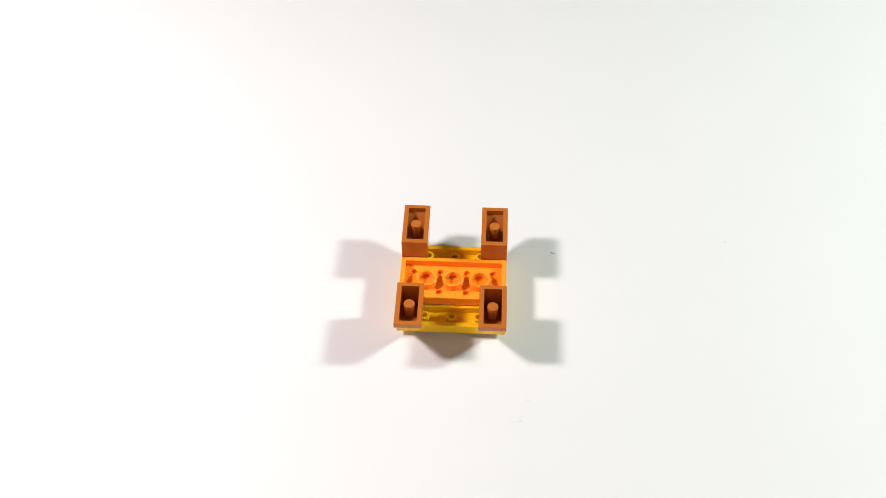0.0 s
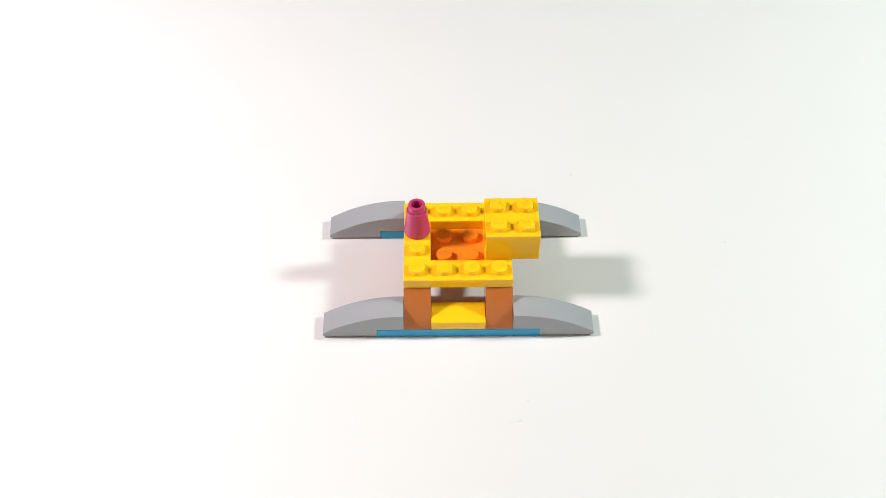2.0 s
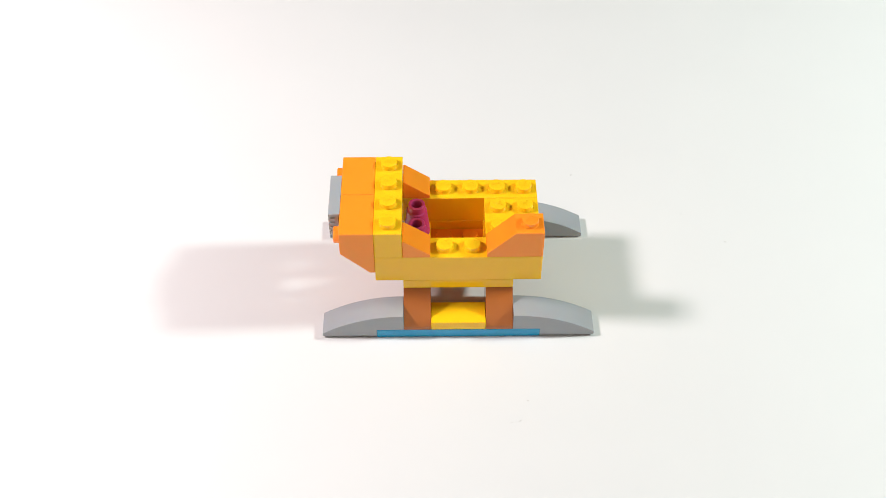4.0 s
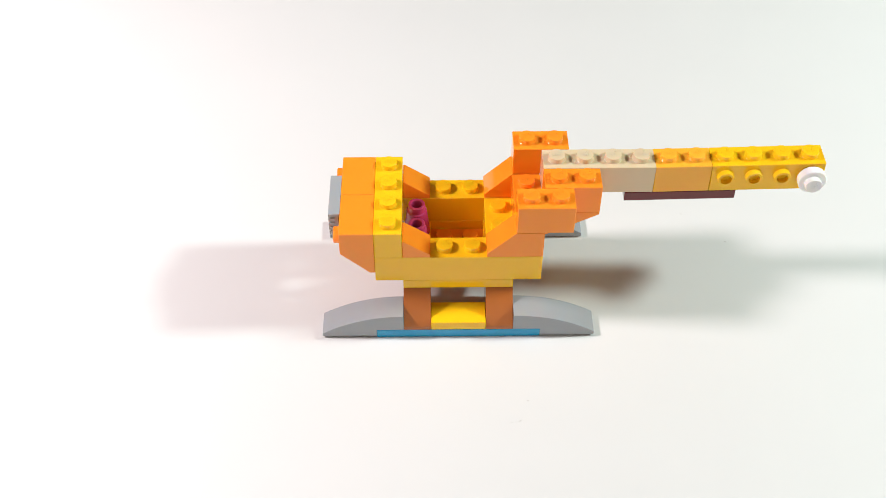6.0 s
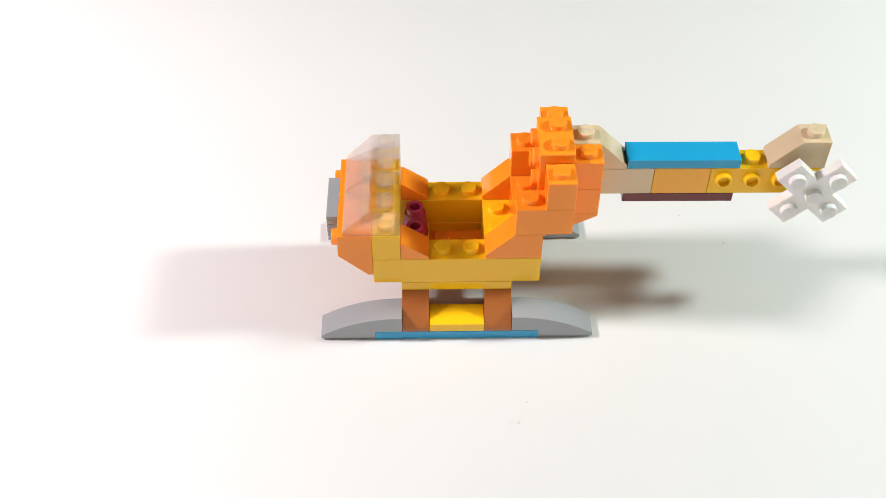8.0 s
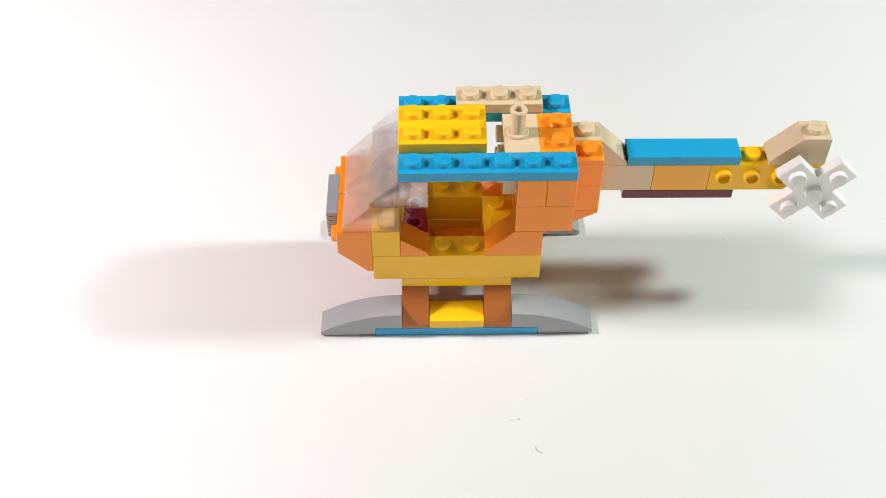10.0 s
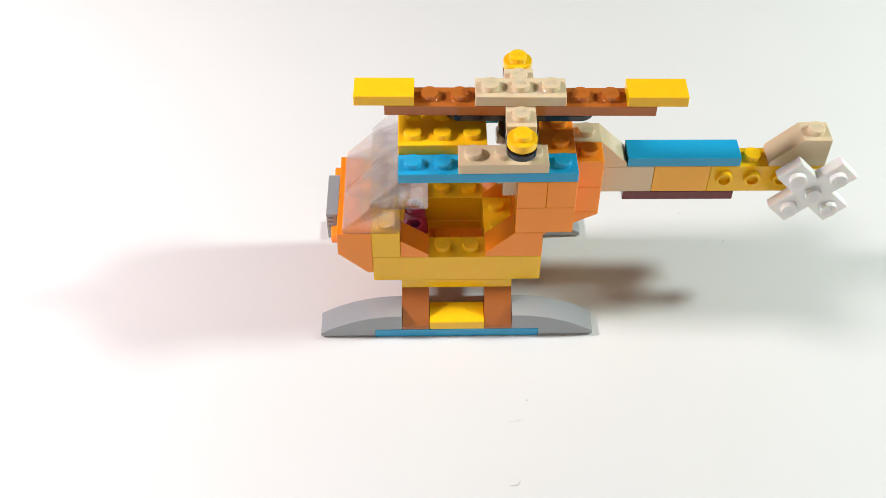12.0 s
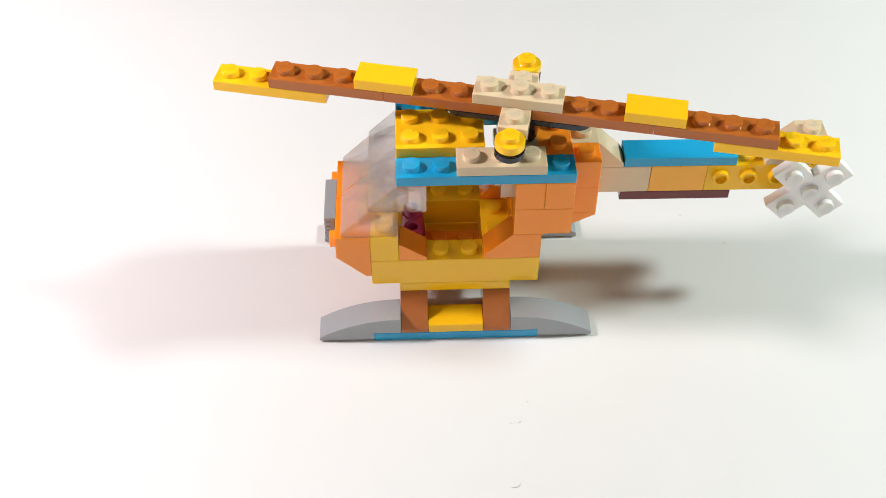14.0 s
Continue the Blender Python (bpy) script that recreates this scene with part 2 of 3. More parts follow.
def slope45_mesh(ny, lip=0.0015, bevel=0.00014, rounds=1):
    w, d, z = S - GAP, ny * S / 2 - GAP, 3 * H - GAP / 2
    return prism([(-w, 0), (w, 0), (w, z), (0, z), (-w, lip)], -d, d, (0, 0.0018, z - ROOF, WALL, WALL), bevel, (), rounds)


def slope45(material, m, ny, t, label, studs=True, below=False):
    """A 45 degree roof brick, two knobs long; it falls towards its own -x."""
    z = 3 * H - GAP / 2
    k = [(S / 2, (j + 0.5 - ny / 2) * S, z) for j in range(ny)] if studs else []
    under = [("pin", under_mesh("pin", material, 0.0045), (0, 0, 0.0))] if below else []
    if material is CLEAR:
        under = [("tube", under_mesh("tube", material, 0.0042), (0, 0, 0))]
    ob = piece("slope_brick", ("slope45", ny), lambda: slope45_mesh(ny, *((0.0015, 0.00022, 2) if material is CLEAR else ())), material, t, m, label, "toy brick", k, under=under)
    me = MESHES[(("slope45", ny), material.name)]
    if material is CLEAR and len(me.materials) == 1:
        # the falling face of the mould is grained, the others are polished
        me.materials.append(FROSTED)
        for p in me.polygons:
            p.material_index = int(p.normal.x < -0.3 and p.normal.z > 0.3)
    return ob


def wedge_mesh(ny):
    w, d = S / 2 - GAP, ny * S / 2 - GAP
    z = 2 * H - GAP / 2
    return prism([(-w, 0), (w, 0), (w, z), (w - 0.0005, z), (-w, 0.0011)], -d, d, (0, 0.0012, z - 0.0018, WALL, WALL), 0.00012)


def wedge(material, m, ny, t, label):
    """A small 30 degree wedge, two plates high; it falls towards its own -x."""
    return piece("wedge", ("wedge", ny), lambda: wedge_mesh(ny), material, t, m, label, "toy wedge")


def curved_mesh():
    """A curved skid end: three knobs long, rounded above, notched below to sit on a plate. It falls towards -x."""
    d, w = S / 2 - GAP, 1.5 * S - GAP
    lip, top, n = 0.0019, 3 * H - 0.0004, 14
    arc = []
    for i in range(n + 1):
        x = w - 2 * w * i / n
        arc.append((x, lip + (top - lip) * (1 - ((w - x) / (2 * w)) ** 2.15)))
    xn = S / 2 + GAP
    prof = [(-w, 0.0006), (xn, 0.0006), (xn, H + 0.00005), (w, H + 0.00005)] + arc
    return prism(prof, -d, d, (2, 0.0021, 0.0021, 0.0003, WALL), 0.0001)


def inverted_mesh():
    """An inverted slope, three long and two wide, undercut towards +x at 33 degrees."""
    w, d, z = 1.5 * S - GAP, S - GAP, 3 * H - GAP / 2
    return prism([(-w, 0), (-w + S - 2 * GAP, 0), (w, z - 0.0009), (w, z), (-w, z)], -d, d,
                 (0, 0.005, 0.005, WALL, WALL))


def cone_mesh():
    bm = bmesh.new()
    h = 3 * H
    ring_stack(bm, [(0.0026, 0.0), (0.0038, 0.0), (0.0039, 0.0001), (0.0039, 0.0012), (0.0038, 0.0022), (0.0030, h - 0.0006), (0.0026, h - 0.0004),
                    (0.0025, h + STUD_H - 0.0002), (0.0023, h + STUD_H), (0.0017, h + STUD_H), (0.00155, h + STUD_H - 0.0002),
                    (0.0015, h - 0.002)], 28)
    ring_stack(bm, [(0.0026, 0.0), (0.0026, 0.0022)], 28)
    bmesh.ops.recalc_face_normals(bm, faces=bm.faces)
    return bm


def round_mesh():
    bm = bmesh.new()
    r = S / 2 - GAP
    ring_stack(bm, [(0.0025, 0.0), (0.0031, 0.0), (0.0032, 0.0008), (r - 0.0001, 0.0008), (r, 0.0010), (r, H - 0.00025), (r - 0.00018, H - 0.00004),
                    (r - 0.0003, H)], 32)
    ring_stack(bm, [(0.0025, 0.0), (0.0025, 0.0018)], 32)
    bmesh.ops.recalc_face_normals(bm, faces=bm.faces)
    return bm


def outline_plate(points, h=H, bevel=0.00016):
    bm = bmesh.new()
    a = [bm.verts.new((x, y, 0)) for x, y in points]
    b = [bm.verts.new((x, y, h)) for x, y in points]
    n = len(points)
    bm.faces.new(list(reversed(a)))
    bm.faces.new(b)
    for i in range(n):
        j = (i + 1) % n
        bm.faces.new((a[i], a[j], b[j], b[i]))
    bm.normal_update()
    sharp = [e for e in bm.edges if e.calc_face_angle() > radians(40)]
    bmesh.ops.bevel(bm, geom=sharp, offset=bevel, segments=2, affect="EDGES", clamp_overlap=True)
    return bm


def cross_mesh():
    """A plate of five knobs in the shape of a plus."""
    a, b = S / 2 - GAP, 1.5 * S - GAP
    return outline_plate([(b, -a), (b, a), (a, a), (a, b), (-a, b), (-a, a), (-b, a), (-b, -a), (-a, -a), (-a, -b), (a, -b), (a, -a)])


def blades_mesh():
    """A four-armed rotor hub of five knobs' span with round arm ends and a bored centre."""
    a, reach = S / 2 - GAP, 2 * S
    pts = []
    for k in range(4):
        c, s = (1, 0, -1, 0)[k], (0, 1, 0, -1)[k]
        arm = [(a, -a)] + [(reach + a * math.cos(g), a * math.sin(g)) for g in [radians(-90 + 15 * i) for i in range(13)]]
        pts += [(x * c - y * s, x * s + y * c) for x, y in arm]
    bm = bmesh.new()
    n, m = len(pts), 24
    hole = [(0.0025 * math.cos(2 * math.pi * i / m), 0.0025 * math.sin(2 * math.pi * i / m)) for i in range(m)]
    layers = []
    for z in (0.4 * H, H):
        out = [bm.verts.new((x, y, z)) for x, y in pts]
        ins = [bm.verts.new((x, y, z)) for x, y in hole]
        edges = [bm.edges.new((loop[i], loop[(i + 1) % len(loop)])) for loop in (out, ins) for i in range(len(loop))]
        bmesh.ops.triangle_fill(bm, edges=edges, use_beauty=True)
        layers.append((out, ins))
    for k in (0, 1):
        a, b = layers[0][k], layers[1][k]
        for i in range(len(a)):
            j = (i + 1) % len(a)
            bm.faces.new((a[i], a[j], b[j], b[i]))
    bmesh.ops.recalc_face_normals(bm, faces=bm.faces)
    rim = [e for e in bm.edges if len(e.link_faces) == 2 and e.calc_face_angle(0) > 1.2]
    bmesh.ops.bevel(bm, geom=rim, offset=0.0002, segments=2, affect="EDGES", clamp_overlap=True)
    # the boss under the arms, which turns on the roof around the peg
    ring_stack(bm, [(0.0027, -1.5 * H), (0.0054, -1.5 * H), (0.0056, -1.5 * H + 0.0002), (0.0056, 0.4 * H)], 36, close_top=False)
    ring_stack(bm, [(0.0027, -1.5 * H), (0.0027, 0.42 * H)], 28, close_top=False)
    return bm


def hub_eye_mesh(material):
    bm = bmesh.new()
    ring_stack(bm, [(0.0031, 0.0), (0.0031, 0.0004), (0.0029, 0.0006), (0.0025, 0.0006), (0.0024, 0.0002)], 28, close_top=False)
    me = bpy.data.meshes.new("bore_rim")
    bm.to_mesh(me)
    bm.free()
    me.materials.append(material)
    smooth(me)
    return me


def window_plate_mesh():
    """A four by four plate with a two by two opening."""
    bm = bmesh.new()
    o, i, h = 2 * S - GAP, S, H - GAP / 2
    lo = [[bm.verts.new((x * r, y * r, z)) for x, y in ((-1, -1), (1, -1), (1, 1), (-1, 1))] for r, z in ((o, 0), (i, 0), (o, h), (i, h))]
    for k in range(4):
        m = (k + 1) % 4
        bm.faces.new((lo[2][k], lo[2][m], lo[3][m], lo[3][k]))
        bm.faces.new((lo[0][k], lo[0][m], lo[2][m], lo[2][k]))
        bm.faces.new((lo[3][k], lo[3][m], lo[1][m], lo[1][k]))
    # hollow channel under the four sides
    wo, wi, d = o - WALL, i + WALL * 0.6, h - ROOF
    ch = [[bm.verts.new((x * r, y * r, z)) for x, y in ((-1, -1), (1, -1), (1, 1), (-1, 1))] for r, z in ((wo, 0), (wi, 0), (wo, d), (wi, d))]
    for k in range(4):
        m = (k + 1) % 4
        bm.faces.new((lo[0][m], lo[0][k], ch[0][k], ch[0][m]))
        bm.faces.new((ch[0][m], ch[0][k], ch[2][k], ch[2][m]))
        bm.faces.new((ch[2][m], ch[2][k], ch[3][k], ch[3][m]))
        bm.faces.new((ch[3][m], ch[3][k], ch[1][k], ch[1][m]))
        bm.faces.new((ch[1][m], ch[1][k], lo[1][k], lo[1][m]))
    bmesh.ops.recalc_face_normals(bm, faces=bm.faces)
    out = [e for e in bm.edges if all(v.co.z > h - 1e-5 for v in e.verts) and abs(e.calc_face_angle(0)) > 1]
    bmesh.ops.bevel(bm, geom=out, offset=0.00016, segments=1, affect="EDGES")
    return bm


def bracket_mesh():
    """A bracket: a one by two plate on top and a thin wall of two by two knobs hanging down on its -x side."""
    d, w, t = S - GAP, S / 2 - GAP, 0.0016
    prof = [(-w, 0.0), (w, 0.0), (w, H), (-S / 2 - t, H), (-S / 2 - t, H - 2 * S + GAP), (-w, H - 2 * S + GAP)]
    return prism(prof, -d, d, (0, 0.0021, 0.0021, 0.0012, WALL))


def grille_mesh():
    """A one by two tile with long slots."""
    bm = bmesh.new()
    w, d = S / 2 - GAP, S - GAP
    box(bm, -w, w, -d, d, 0.0004, 0.0014)
    for k in range(5):
        x = -w + 0.0006 + k * (2 * w - 0.0012) / 4
        box(bm, x - 0.0006, x + 0.0006, -d, d, 0.0014, H)
    box(bm, -w, -w + 0.0012, -d, d, 0.0, 0.0004)
    box(bm, w - 0.0012, w, -d, d, 0.0, 0.0004)
    return bm


def pin_brick_mesh():
    return block_mesh(2, 2, 3)


def peg_mesh(material):
    bm = bmesh.new()
    ring_stack(bm, [(0.0031, 0.0), (0.0031, 0.0006), (0.0029, 0.0008), (0.0021, 0.0009), (0.0021, 0.0072), (0.00235, 0.0075), (0.00235, 0.0081),
                    (0.0021, 0.0084), (0.0013, 0.0084), (0.0012, 0.0081), (0.0012, 0.004)], 26)
    me = bpy.data.meshes.new("peg")
    bm.to_mesh(me)
    bm.free()
    me.materials.append(material)
    smooth(me)
    return me


# ---------------------------------------------------------------- room and table
def slab(name, dims, material, kind="structure", label="", category="", parent=None, bevel=0.0):
    bm = bmesh.new()
    box(bm, *dims)
    if bevel:
        bmesh.ops.bevel(bm, geom=list(bm.edges), offset=bevel, segments=2, affect="EDGES")
    ob = part(name, bm, material, parent)
    return tagged(ob, label, category, "", kind)


GROUND = -0.74
slab("floor", (-2.1, 2.1, -0.82, 2.1, GROUND - 0.1, GROUND), FLOORING, label="plain grey-brown floor under the table", category="floor")
# ceiling and brown walls are unseen additions that hold back stray light
slab("ceiling", (-2.1, 2.1, -0.82, 2.1, 1.7, 1.8), WALLPAINT, label="unseen brown ceiling added to keep the shadows dark and warm", category="ceiling")
slab("wall_north", (-2.1, 2.1, 2.0, 2.1, GROUND, 1.7), WALLPAINT, label="unseen brown wall added to keep the shadows dark and warm", category="wall")
# added unseen reflector close behind the camera, brightens the toy's front faces
slab("wall_south", (-2.0, 2.0, -0.82, -0.72, GROUND, 1.7), BOUNCEPAINT, label="unseen pale warm wall added to bounce light onto the toy's front", category="wall")
slab("wall_east", (2.0, 2.1, -0.82, 2.0, GROUND, 1.7), WALLPAINT, label="unseen brown wall added to keep the shadows dark and warm", category="wall")
slab("wall_west", (-2.1, -2.0, -0.82, 2.0, GROUND, 1.7), WALLPAINT, label="unseen brown wall added to keep the shadows dark and warm", category="wall")

table = tagged(new("table"), "smooth matt white table with a few specks of dust", "table")
table.location = (0.02, 0.0, GROUND)
slab("tabletop", (-0.75, 0.75, -0.62, 0.62, -GROUND - 0.025, -GROUND), LAMINATE, "", "matt white laminate tabletop", "", table, 0.002)
for sx in (-1, 1):
    for sy in (-1, 1):
        slab("leg", (sx * 0.68 - 0.02, sx * 0.68 + 0.02, sy * 0.55 - 0.02, sy * 0.55 + 0.02, 0, -GROUND - 0.025), STEEL, "",
             "grey steel table leg", "", table, 0.003)

# ---------------------------------------------------------------- undercarriage
ring_studs = [((i - 1.5) * S, (j - 1.5) * S, H - GAP / 2) for i in range(4) for j in range(4) if not (i in (1, 2) and j in (1, 2))]
ring_tubes = [("hollow_pin", under_mesh("hollow_pin", YELLOW, H - ROOF), (x * S, y * S, 0)) for x in (-1, 0, 1) for y in (-1.5, 1.5)]
piece("frame_plate", "ring", window_plate_mesh, YELLOW, 0, at(2, 3, 4), "yellow square plate with an open middle under the cabin",
      "toy plate", ring_studs, under=ring_tubes)
block(ORANGE, 0, 2, 4, 2, 3, 1, 0, "orange flat plate showing through the opening of the yellow plate", "toy plate", below=True)
for x in (0.5, 3.5):
    slope45(BROWN, at(x, 1, 1, rz=90), 1, 0, "rust-brown sloped brick leg standing on the skid", below=True)
    slope45(BROWN, at(x, 5, 1, rz=-90), 1, 0, "rust-brown sloped brick leg standing on the skid", below=True)
for y, t in ((0, 0.2), (5, 0.4)):
    block(BLUE, -1, y, 6, 1, 0, 1, t, "long azure blue plate forming the middle of a skid", "toy plate", below=True)
    block(YELLOW, 1, y, 2, 1, 1, 1, t, "smooth yellow tile between the brown legs on the blue skid", "toy tile", knobs=False, name="tile")
for x, y, t, turn in ((5.5, 5.5, 1.0, 180), (-1.5, 5.5, 1.2, 0), (-1.5, 0.5, 1.4, 0), (5.5, 0.5, 1.6, 180)):
    piece("curved_slope", "curved", curved_mesh, GREY, t, at(x, y, 0, rz=turn), "stone-grey curved end piece of a landing skid", "toy brick")

# ---------------------------------------------------------------- cabin
block(YELLOW, 3, 2, 2, 2, 5, 3, 1.8, "square yellow brick at the back of the cabin floor", "toy brick")
for y, t in ((3.5, 2.0), (2.5, 2.2)):
    piece("cone_brick", "cone", cone_mesh, PINK, t, at(0.5, y, 5), "shiny magenta cone with a hollow tip in the cabin", "toy cone")
block(YELLOW, -1, 4, 6, 1, 5, 3, 2.4, "long yellow brick forming a side of the cabin", "toy brick")
block(YELLOW, -1, 1, 6, 1, 5, 3, 2.6, "long yellow brick forming a side of the cabin", "toy brick")
wedge(ORANGE, at(0.5, 1.5, 8, rz=180), 1, 2.8, "small orange wedge on the yellow cabin side")
wedge(ORANGE, at(0.5, 4.5, 8, rz=180), 1, 3.0, "small orange wedge on the yellow cabin side")
block(YELLOW, -1, 1, 1, 4, 8, 3, 3.2, "yellow brick with knobs on its side across the nose", "toy brick", side="-x")


def nose(y, t):
    slope45(ORANGE, pose(-S, y * S, 11 * H - S, ry=-90), 2, t, "orange sloped brick mounted sideways as the nose")


nose(2, 3.4)
nose(4, 3.6)
piece("grille_tile", "grille", grille_mesh, GREY, 3.8, pose(-S - 3 * H, 3 * S, 11 * H - S / 2, ry=-90),
      "grey slotted grille tile on the orange nose", "toy tile")
slope45(ORANGE, at(4, 1.5, 8), 1, 4.0, "orange sloped brick at the back of the cabin side")
slope45(ORANGE, at(4, 4.5, 8), 1, 4.2, "orange sloped brick at the back of the cabin side")
piece("inverted_slope", "inverted", inverted_mesh, ORANGE, 4.4, at(5.5, 3, 8), "orange undercut brick carrying the tail", "toy brick",
      [((i - 1) * S, (j - 0.5) * S, 3 * H - GAP / 2) for i in range(3) for j in range(2)])
block(ORANGE, 4, 1, 2, 1, 11, 3, 4.6, "orange brick at the back of the cabin", "toy brick")
block(ORANGE, 5, 2, 2, 1, 11, 3, 4.8, "orange brick beside the tail boom", "toy brick")

# ---------------------------------------------------------------- tail
block(TAN, 5, 3, 4, 1, 11, 3, 5.0, "long tan brick forming the root of the tail boom", "toy brick")
block(DARKRED, 8, 3, 4, 1, 10, 1, 5.2, "dark red plate joining the tail boom from below", "toy plate")
block(ORANGE, 4, 4, 2, 1, 11, 3, 5.4, "orange brick at the back of the cabin", "toy brick")
block(AMBER, 9, 3, 2, 1, 11, 3, 5.6, "amber brick in the middle of the tail boom", "toy brick")
block(YELLOW, 11, 3, 4, 1, 11, 3, 5.8, "yellow brick with hollow knobs on its side at the tail end", "toy brick", side="-y")
HUB = (14.5 * S, 3 * S, 14 * H - S / 2)
piece("round_plate", "round", round_mesh, WHITE, 6.0, pose(HUB[0], HUB[1] - 0.0002, HUB[2], rx=90), "white round plate, hub of the tail rotor",
      "toy plate", [(0, 0, H)])
slope45(TAN, at(14, 3.5, 14), 1, 6.2, "tan sloped brick forming the tail fin")
piece("cross_plate", "cross", cross_mesh, WHITE, 6.4, pose(HUB[0], HUB[1] - 0.0002 - H, HUB[2], rx=90) @ pose(0, 0, 0, rz=45),
      "white cross-shaped plate with five knobs, the tail rotor", "toy plate",
      [(i * S, j * S, H) for i, j in ((0, 0), (1, 0), (-1, 0), (0, 1), (0, -1))])
block(BLUE, 8, 3, 4, 1, 14, 1, 6.6, "smooth azure blue tile on top of the tail boom", "toy tile", knobs=False, name="tile")
slope45(TAN, at(7, 3.5, 14, rz=180), 1, 6.8, "tan sloped brick where the tail meets the cabin")
block(ORANGE, 6, 2, 1, 1, 14, 3, 7.0, "single-knob orange brick beside the tan slope", "toy brick")

# ---------------------------------------------------------------- roof and windscreen
block(ORANGE, 5, 3, 1, 2, 14, 3, 7.2, "upright orange brick of the rear cabin post", "toy brick")
block(ORANGE, 5, 1, 1, 2, 14, 3, 7.4, "upright orange brick of the rear cabin post", "toy brick")
piece("bracket", "bracket", bracket_mesh, ORANGE, 7.6, at(5.5, 3, 17), "orange bracket with knobs on its hanging wall", "toy bracket",
      [(0, (j - 0.5) * S, H) for j in range(2)] ,
      [pose(-S / 2 - 0.0016, (j - 0.5) * S, H - S / 2 - k * S, ry=-90) for j in range(2) for k in range(2)])
for x, y, z, t in ((-1, 2, 11, 7.8), (-1, 4, 11, 8.0), (0, 4, 14, 8.2), (0, 2, 14, 8.4)):
    slope45(CLEAR, at(x, y, z), 2, t, "colourless transparent sloped brick of the windscreen")
block(ORANGE, 4, 4, 1, 1, 14, 3, 8.6, "single-knob orange brick of the rear cabin post", "toy brick")
block(ORANGE, 4, 1, 1, 1, 14, 3, 8.8, "single-knob orange brick of the rear cabin post", "toy brick")
PEG = peg_mesh(TAN)
mast = piece("pin_brick", "pin_brick", pin_brick_mesh, TAN, 9.0, pose(5 * S - 0.0016, 3 * S, 18 * H - S, ry=-90),
             "tan brick lying on its side with a peg for the rotor", "toy brick",
             [((i - 0.5) * S, (j - 0.5) * S, 3 * H) for i in range(2) for j in range(2)],
             under=[("peg", PEG, (S - GAP, 0, 0.0058, 0, 90, 0))])
block(YELLOW, 0, 2, 3, 2, 17, 1, 9.2, "yellow plate under the roof plate", "toy plate")
block(BLUE, 0, 4, 6, 1, 17, 1, 9.4, "long azure blue plate along the roof edge", "toy plate")
block(BLUE, 0, 1, 6, 1, 17, 1, 9.6, "long azure blue plate along the roof edge", "toy plate")
block(YELLOW, 0, 2, 3, 2, 18, 1, 9.8, "yellow roof plate over the cabin", "toy plate")
block(TAN, 2, 4, 3, 1, 18, 1, 10.0, "tan plate on the blue roof edge", "toy plate")
block(TAN, 2, 1, 3, 1, 18, 1, 10.2, "tan plate on the blue roof edge", "toy plate")

# ---------------------------------------------------------------- main rotor, about its own mast
MAST, ZB = (4.08 * S, 3 * S), 20.0
blades = piece("rotor_hub", "blades", blades_mesh, BLACK, 10.4, at(0, 0, ZB), "shiny black four-armed rotor hub on the tan peg", "toy rotor",
               hollow=[(k * S * c, k * S * s, H) for k in (1, 2) for c, s in ((1, 0), (-1, 0), (0, 1), (0, -1))], rotor=True,
               under=[("bore_rim", hub_eye_mesh(BLACK), (0, 0, H))])
block(TAN, -0.5, -1.5, 1, 3, ZB + 1, 1, 10.6, "tan plate lying across the black rotor hub", "toy plate", rotor=True)
block(BROWN, 0.5, -0.5, 4, 1, ZB + 1, 1, 10.8, "rust-brown plate forming the inner rotor blade", "toy plate", rotor=True)
block(BROWN, -4.5, -0.5, 4, 1, ZB + 1, 1, 11.0, "rust-brown plate forming the inner rotor blade", "toy plate", rotor=True)
block(TAN, -1.5, -0.5, 3, 1, ZB + 2, 1, 11.2, "tan plate on top joining the two rotor blades", "toy plate", rotor=True)
for y, t in ((2, 11.4), (-2, 11.6)):
    piece("round_plate", "round", round_mesh, YELLOW, t, at(0, y, ZB + 1), "yellow round plate on the end of a rotor arm", "toy plate",
          [(0, 0, H)], rotor=True)
block(YELLOW, -5.5, -0.5, 2, 1, ZB + 2, 1, 11.8, "smooth yellow tile on the rust-brown rotor blade", "toy tile", knobs=False, rotor=True, name="tile")
block(YELLOW, 3.5, -0.5, 2, 1, ZB + 2, 1, 12.0, "smooth yellow tile on the rust-brown rotor blade", "toy tile", knobs=False, rotor=True, name="tile")
block(BROWN, 4.5, -0.5, 4, 1, ZB + 1, 1, 12.2, "rust-brown plate forming the outer rotor blade", "toy plate", rotor=True)
block(BROWN, -8.5, -0.5, 4, 1, ZB + 1, 1, 12.4, "rust-brown plate forming the outer rotor blade", "toy plate", rotor=True)
block(YELLOW, 6.5, -0.5, 4, 1, ZB, 1, 12.6, "yellow plate forming the tip of a rotor blade", "toy plate", rotor=True)
block(YELLOW, -10.5, -0.5, 4, 1, ZB, 1, 12.8, "yellow plate forming the tip of a rotor blade", "toy plate", rotor=True)


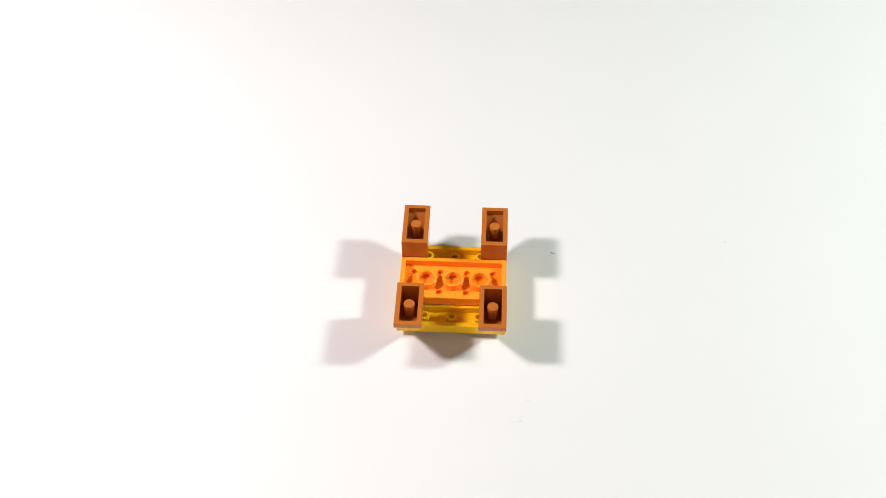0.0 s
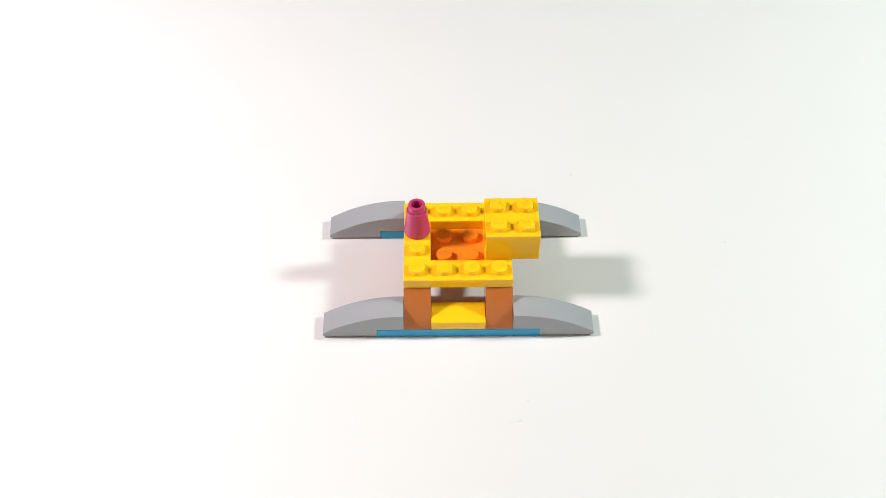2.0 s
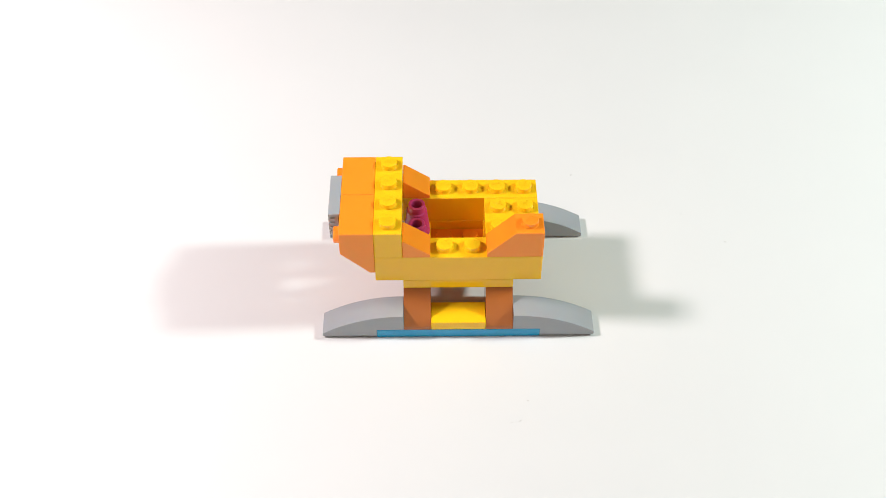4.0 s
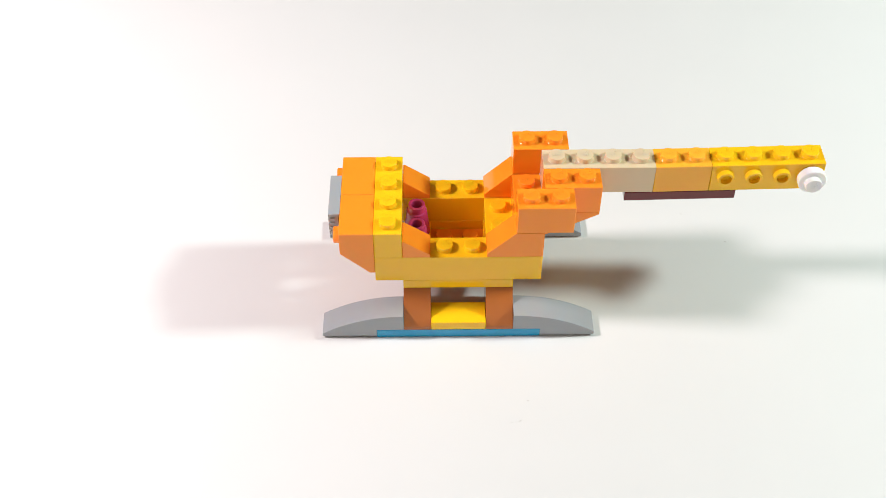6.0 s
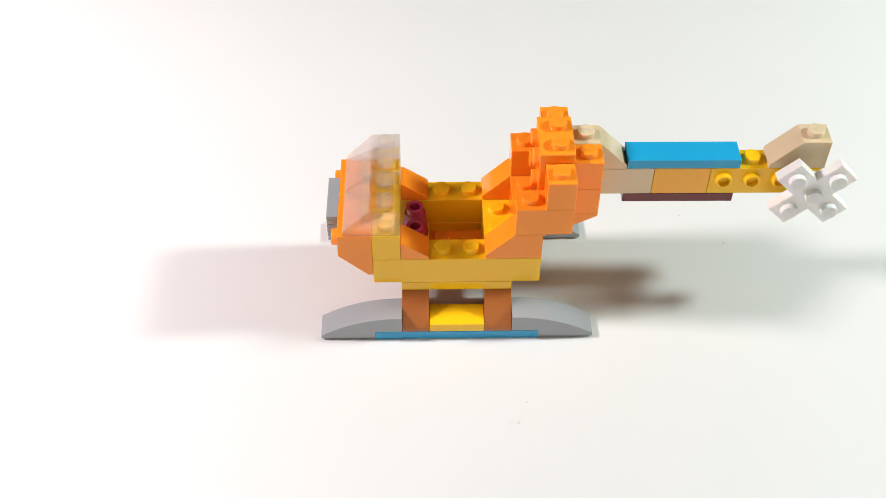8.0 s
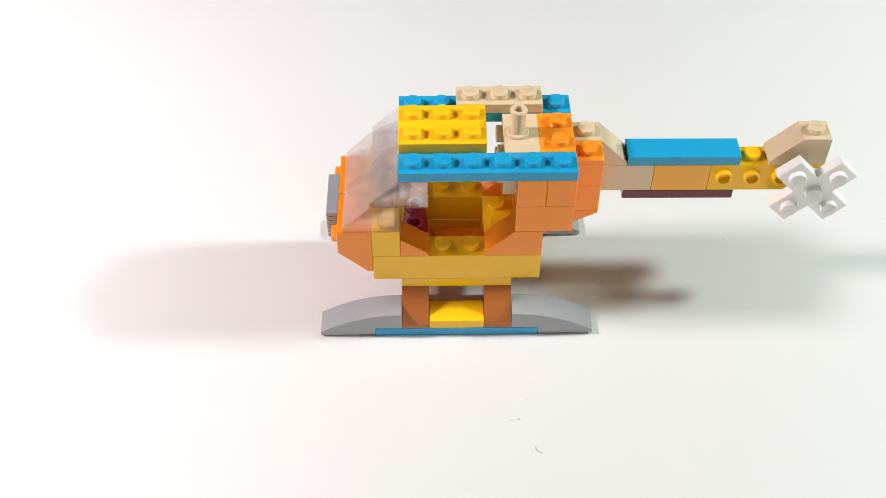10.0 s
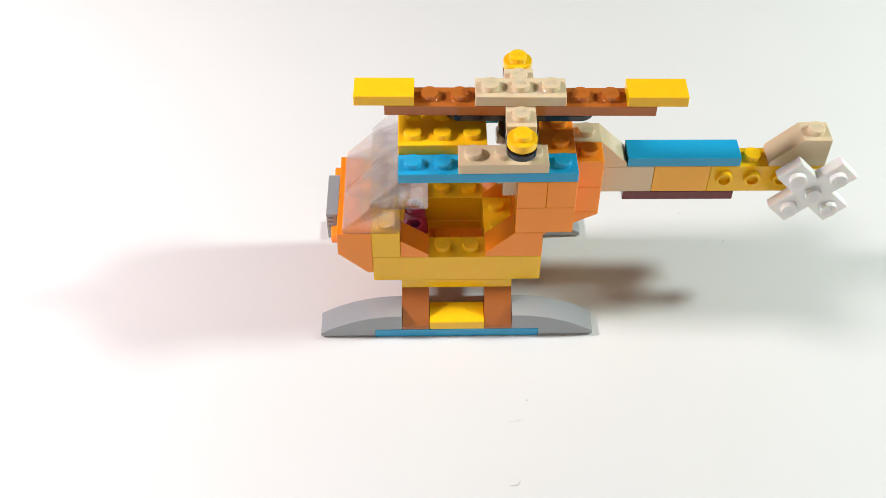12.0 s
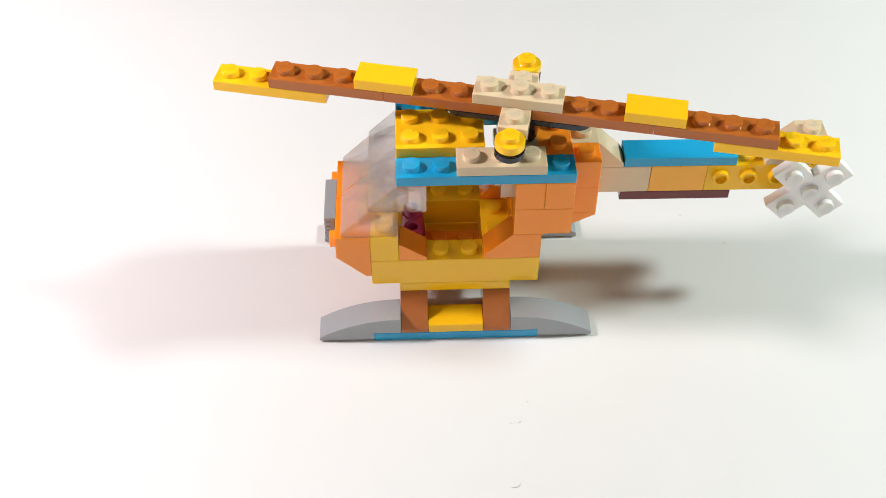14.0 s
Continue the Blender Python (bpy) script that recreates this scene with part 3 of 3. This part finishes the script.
# ---------------------------------------------------------------- dust on the table
def speck(x, y, length, width, turn, bend=0.0, name="dust_speck", label="tiny grey speck of dust on the white table"):
    bm = bmesh.new()
    n, rings = 6, []
    for i in range(n + 1):
        u = i / n - 0.5
        cx, cy = u * length, bend * (u * u * 4 - 1)
        r = width / 2 * (0.35 + 0.65 * math.cos(u * 2.6))
        rings.append([bm.verts.new((cx, cy + r * math.cos(a), max(0.0, r * (0.8 + math.sin(a))))) for a in (0, 1.57, 3.14, 4.71)])
    for a, b in zip(rings, rings[1:]):
        for k in range(4):
            bm.faces.new((a[k], b[k], b[(k + 1) % 4], a[(k + 1) % 4]))
    ob = part(name, bm, LINT)
    ob.matrix_world = pose(x, y, 0.00002, rz=turn)
    return tagged(ob, label, "dust", "dust on the table")


for x, y, length, width, turn in ((0.0553, 0.0688, 0.0006, 0.0003, 20), (0.0352, -0.0234, 0.0005, 0.00025, -30),
                                  (0.0326, -0.0302, 0.0010, 0.00025, 40), (0.0303, -0.0306, 0.0006, 0.0002, 20),
                                  (0.1017, 0.0374, 0.0009, 0.0003, -10), (0.0894, 0.0500, 0.0005, 0.0003, 0),
                                  (-0.0737, 0.0913, 0.0005, 0.00015, 10)):
    speck(x, y, length, width, turn)
lint = speck(0, 0, 0.0018, 0.00035, 0, 0.0004, "lint_flake", "small curled grey flake of lint on the table")
hair = speck(0, 0, 0.0030, 0.00022, 0, 0.0008, "lint_hair", "short curved grey hair of lint on the table")


# ---------------------------------------------------------------- movement
UPSIDE_A = pose(0.00013, 0.04083, 5 * H + STUD_H, 180, 0, -3.38)
UPSIDE_B = pose(-0.00049, 0.04115, 5 * H + STUD_H, 180, 0, -2.2)
ON_EDGE = pose(0.0037, 0.008, 0.0, 90, 0, 4.23)
STANDING = Matrix.Identity(4)
NUDGED = pose(-0.0006, -0.0007, 0, 0, 0, 1.2)
MODEL = [(0.0, UPSIDE_A), (0.2, UPSIDE_B), (0.6, ON_EDGE), (0.8, STANDING), (14.0, NUDGED)]
TUMBLE = {0.6: pose(0.001, 0.026, 0.022, 135, 0, 1.0), 0.8: pose(0.002, 0.006, 0.006, 45, 0, 2.0)}
SPIN = [(0.0, 0.8), (11.0, -3.5), (11.2, -1.1), (12.2, -3.6), (12.4, -0.6), (12.8, -0.2), (14.0, -12.5)]


# the rotor hub has some play on its peg; the tail sags and springs until it is pressed together
PLAY = [(0.0, (0.0, 0.0)), (14.0, (0.0004, -0.0003))]
SAG = [(0.0, 0.0), (5.2, 1.6), (5.6, 0.6), (5.8, -1.3), (6.2, 0.45)]
TAIL = [ob for ob, t, m, r in PIECES if ob["label"].startswith(("tan sloped brick forming the tail fin", "white cross", "smooth azure", "dark red", "amber", "yellow brick with hollow", "white round"))]
PIVOT = (9 * S, 3.5 * S, 11 * H)


def held(rows, t):
    return [v for s, v in rows if s <= t + 1e-6][-1]


def resting_low(ob, m):
    return min((m @ (Matrix.Identity(4) if o is ob else o.matrix_local) @ v.co).z for o in (ob, *ob.children) if o.data for v in o.data.vertices)


# alike pieces count as one group
LABELS = [ob["label"] for ob, *_ in PIECES]
for ob, *_ in PIECES:
    if LABELS.count(ob["label"]) > 1:
        tagged(ob, group=ob["label"])


def motions():
    spot = 0
    for ob, t0, m, rotor in PIECES:
        def placed(t):
            if rotor:
                dx, dy = held(PLAY, t)
                return held(MODEL, t) @ pose(MAST[0] + dx, MAST[1] + dy, 0, rz=held(SPIN, t)) @ m
            if ob in TAIL:
                return held(MODEL, t) @ Matrix.Translation(PIVOT) @ pose(0, 0, 0, ry=held(SAG, t)) @ Matrix.Translation(PIVOT).inverted() @ m
            return held(MODEL, t) @ m
        rows = []
        if t0 > 0:
            # until its turn the piece lies apart on the table, before the camera's foot
            turned = placed(t0).to_quaternion().to_matrix().to_4x4()
            wait = Matrix.Translation((-0.42 + 0.105 * (spot % 9), -0.34 - 0.034 * (spot // 9), -resting_low(ob, turned))) @ turned
            spot += 1
            rows = [(0.0, wait), (t0 - 1 / FPS, wait), (t0, placed(t0))]
        else:
            rows = [(0.0, placed(0.0))]
        events = sorted({t for t, _ in MODEL} | ({t for t, _ in SPIN} if rotor else set()) | ({t for t, _ in SAG} if ob in TAIL else set()))
        for t in events:
            if t <= t0 + 1e-6:
                continue
            rows.append((t - 1 / FPS, placed(t - 0.05)))
            if t in TUMBLE:
                rows[-1] = (t - 2 / FPS, placed(t - 0.05))
                rows.append((t - 1 / FPS, TUMBLE[t] @ m))
            rows.append((t, placed(t)))
        if rows[-1][0] < 13.99:
            rows.append((14.0, rows[-1][1]))
        walk(ob, rows)
    aside = pose(0.3, -0.33, 0.00002)
    walk(lint, steps([(0.0, pose(0.0468, 0.0334, 0.00002, rz=-15)), (0.6, pose(0.0464, 0.0109, 0.00002, rz=-60)),
                      (1.8, pose(0.3, -0.36, 0.00002, rz=-60))]))
    walk(hair, steps([(0.0, aside), (9.6, pose(0.0377, -0.0400, 0.00002, rz=-50)), (11.2, pose(0.0305, -0.0502, 0.00002, rz=25))]))


motions()
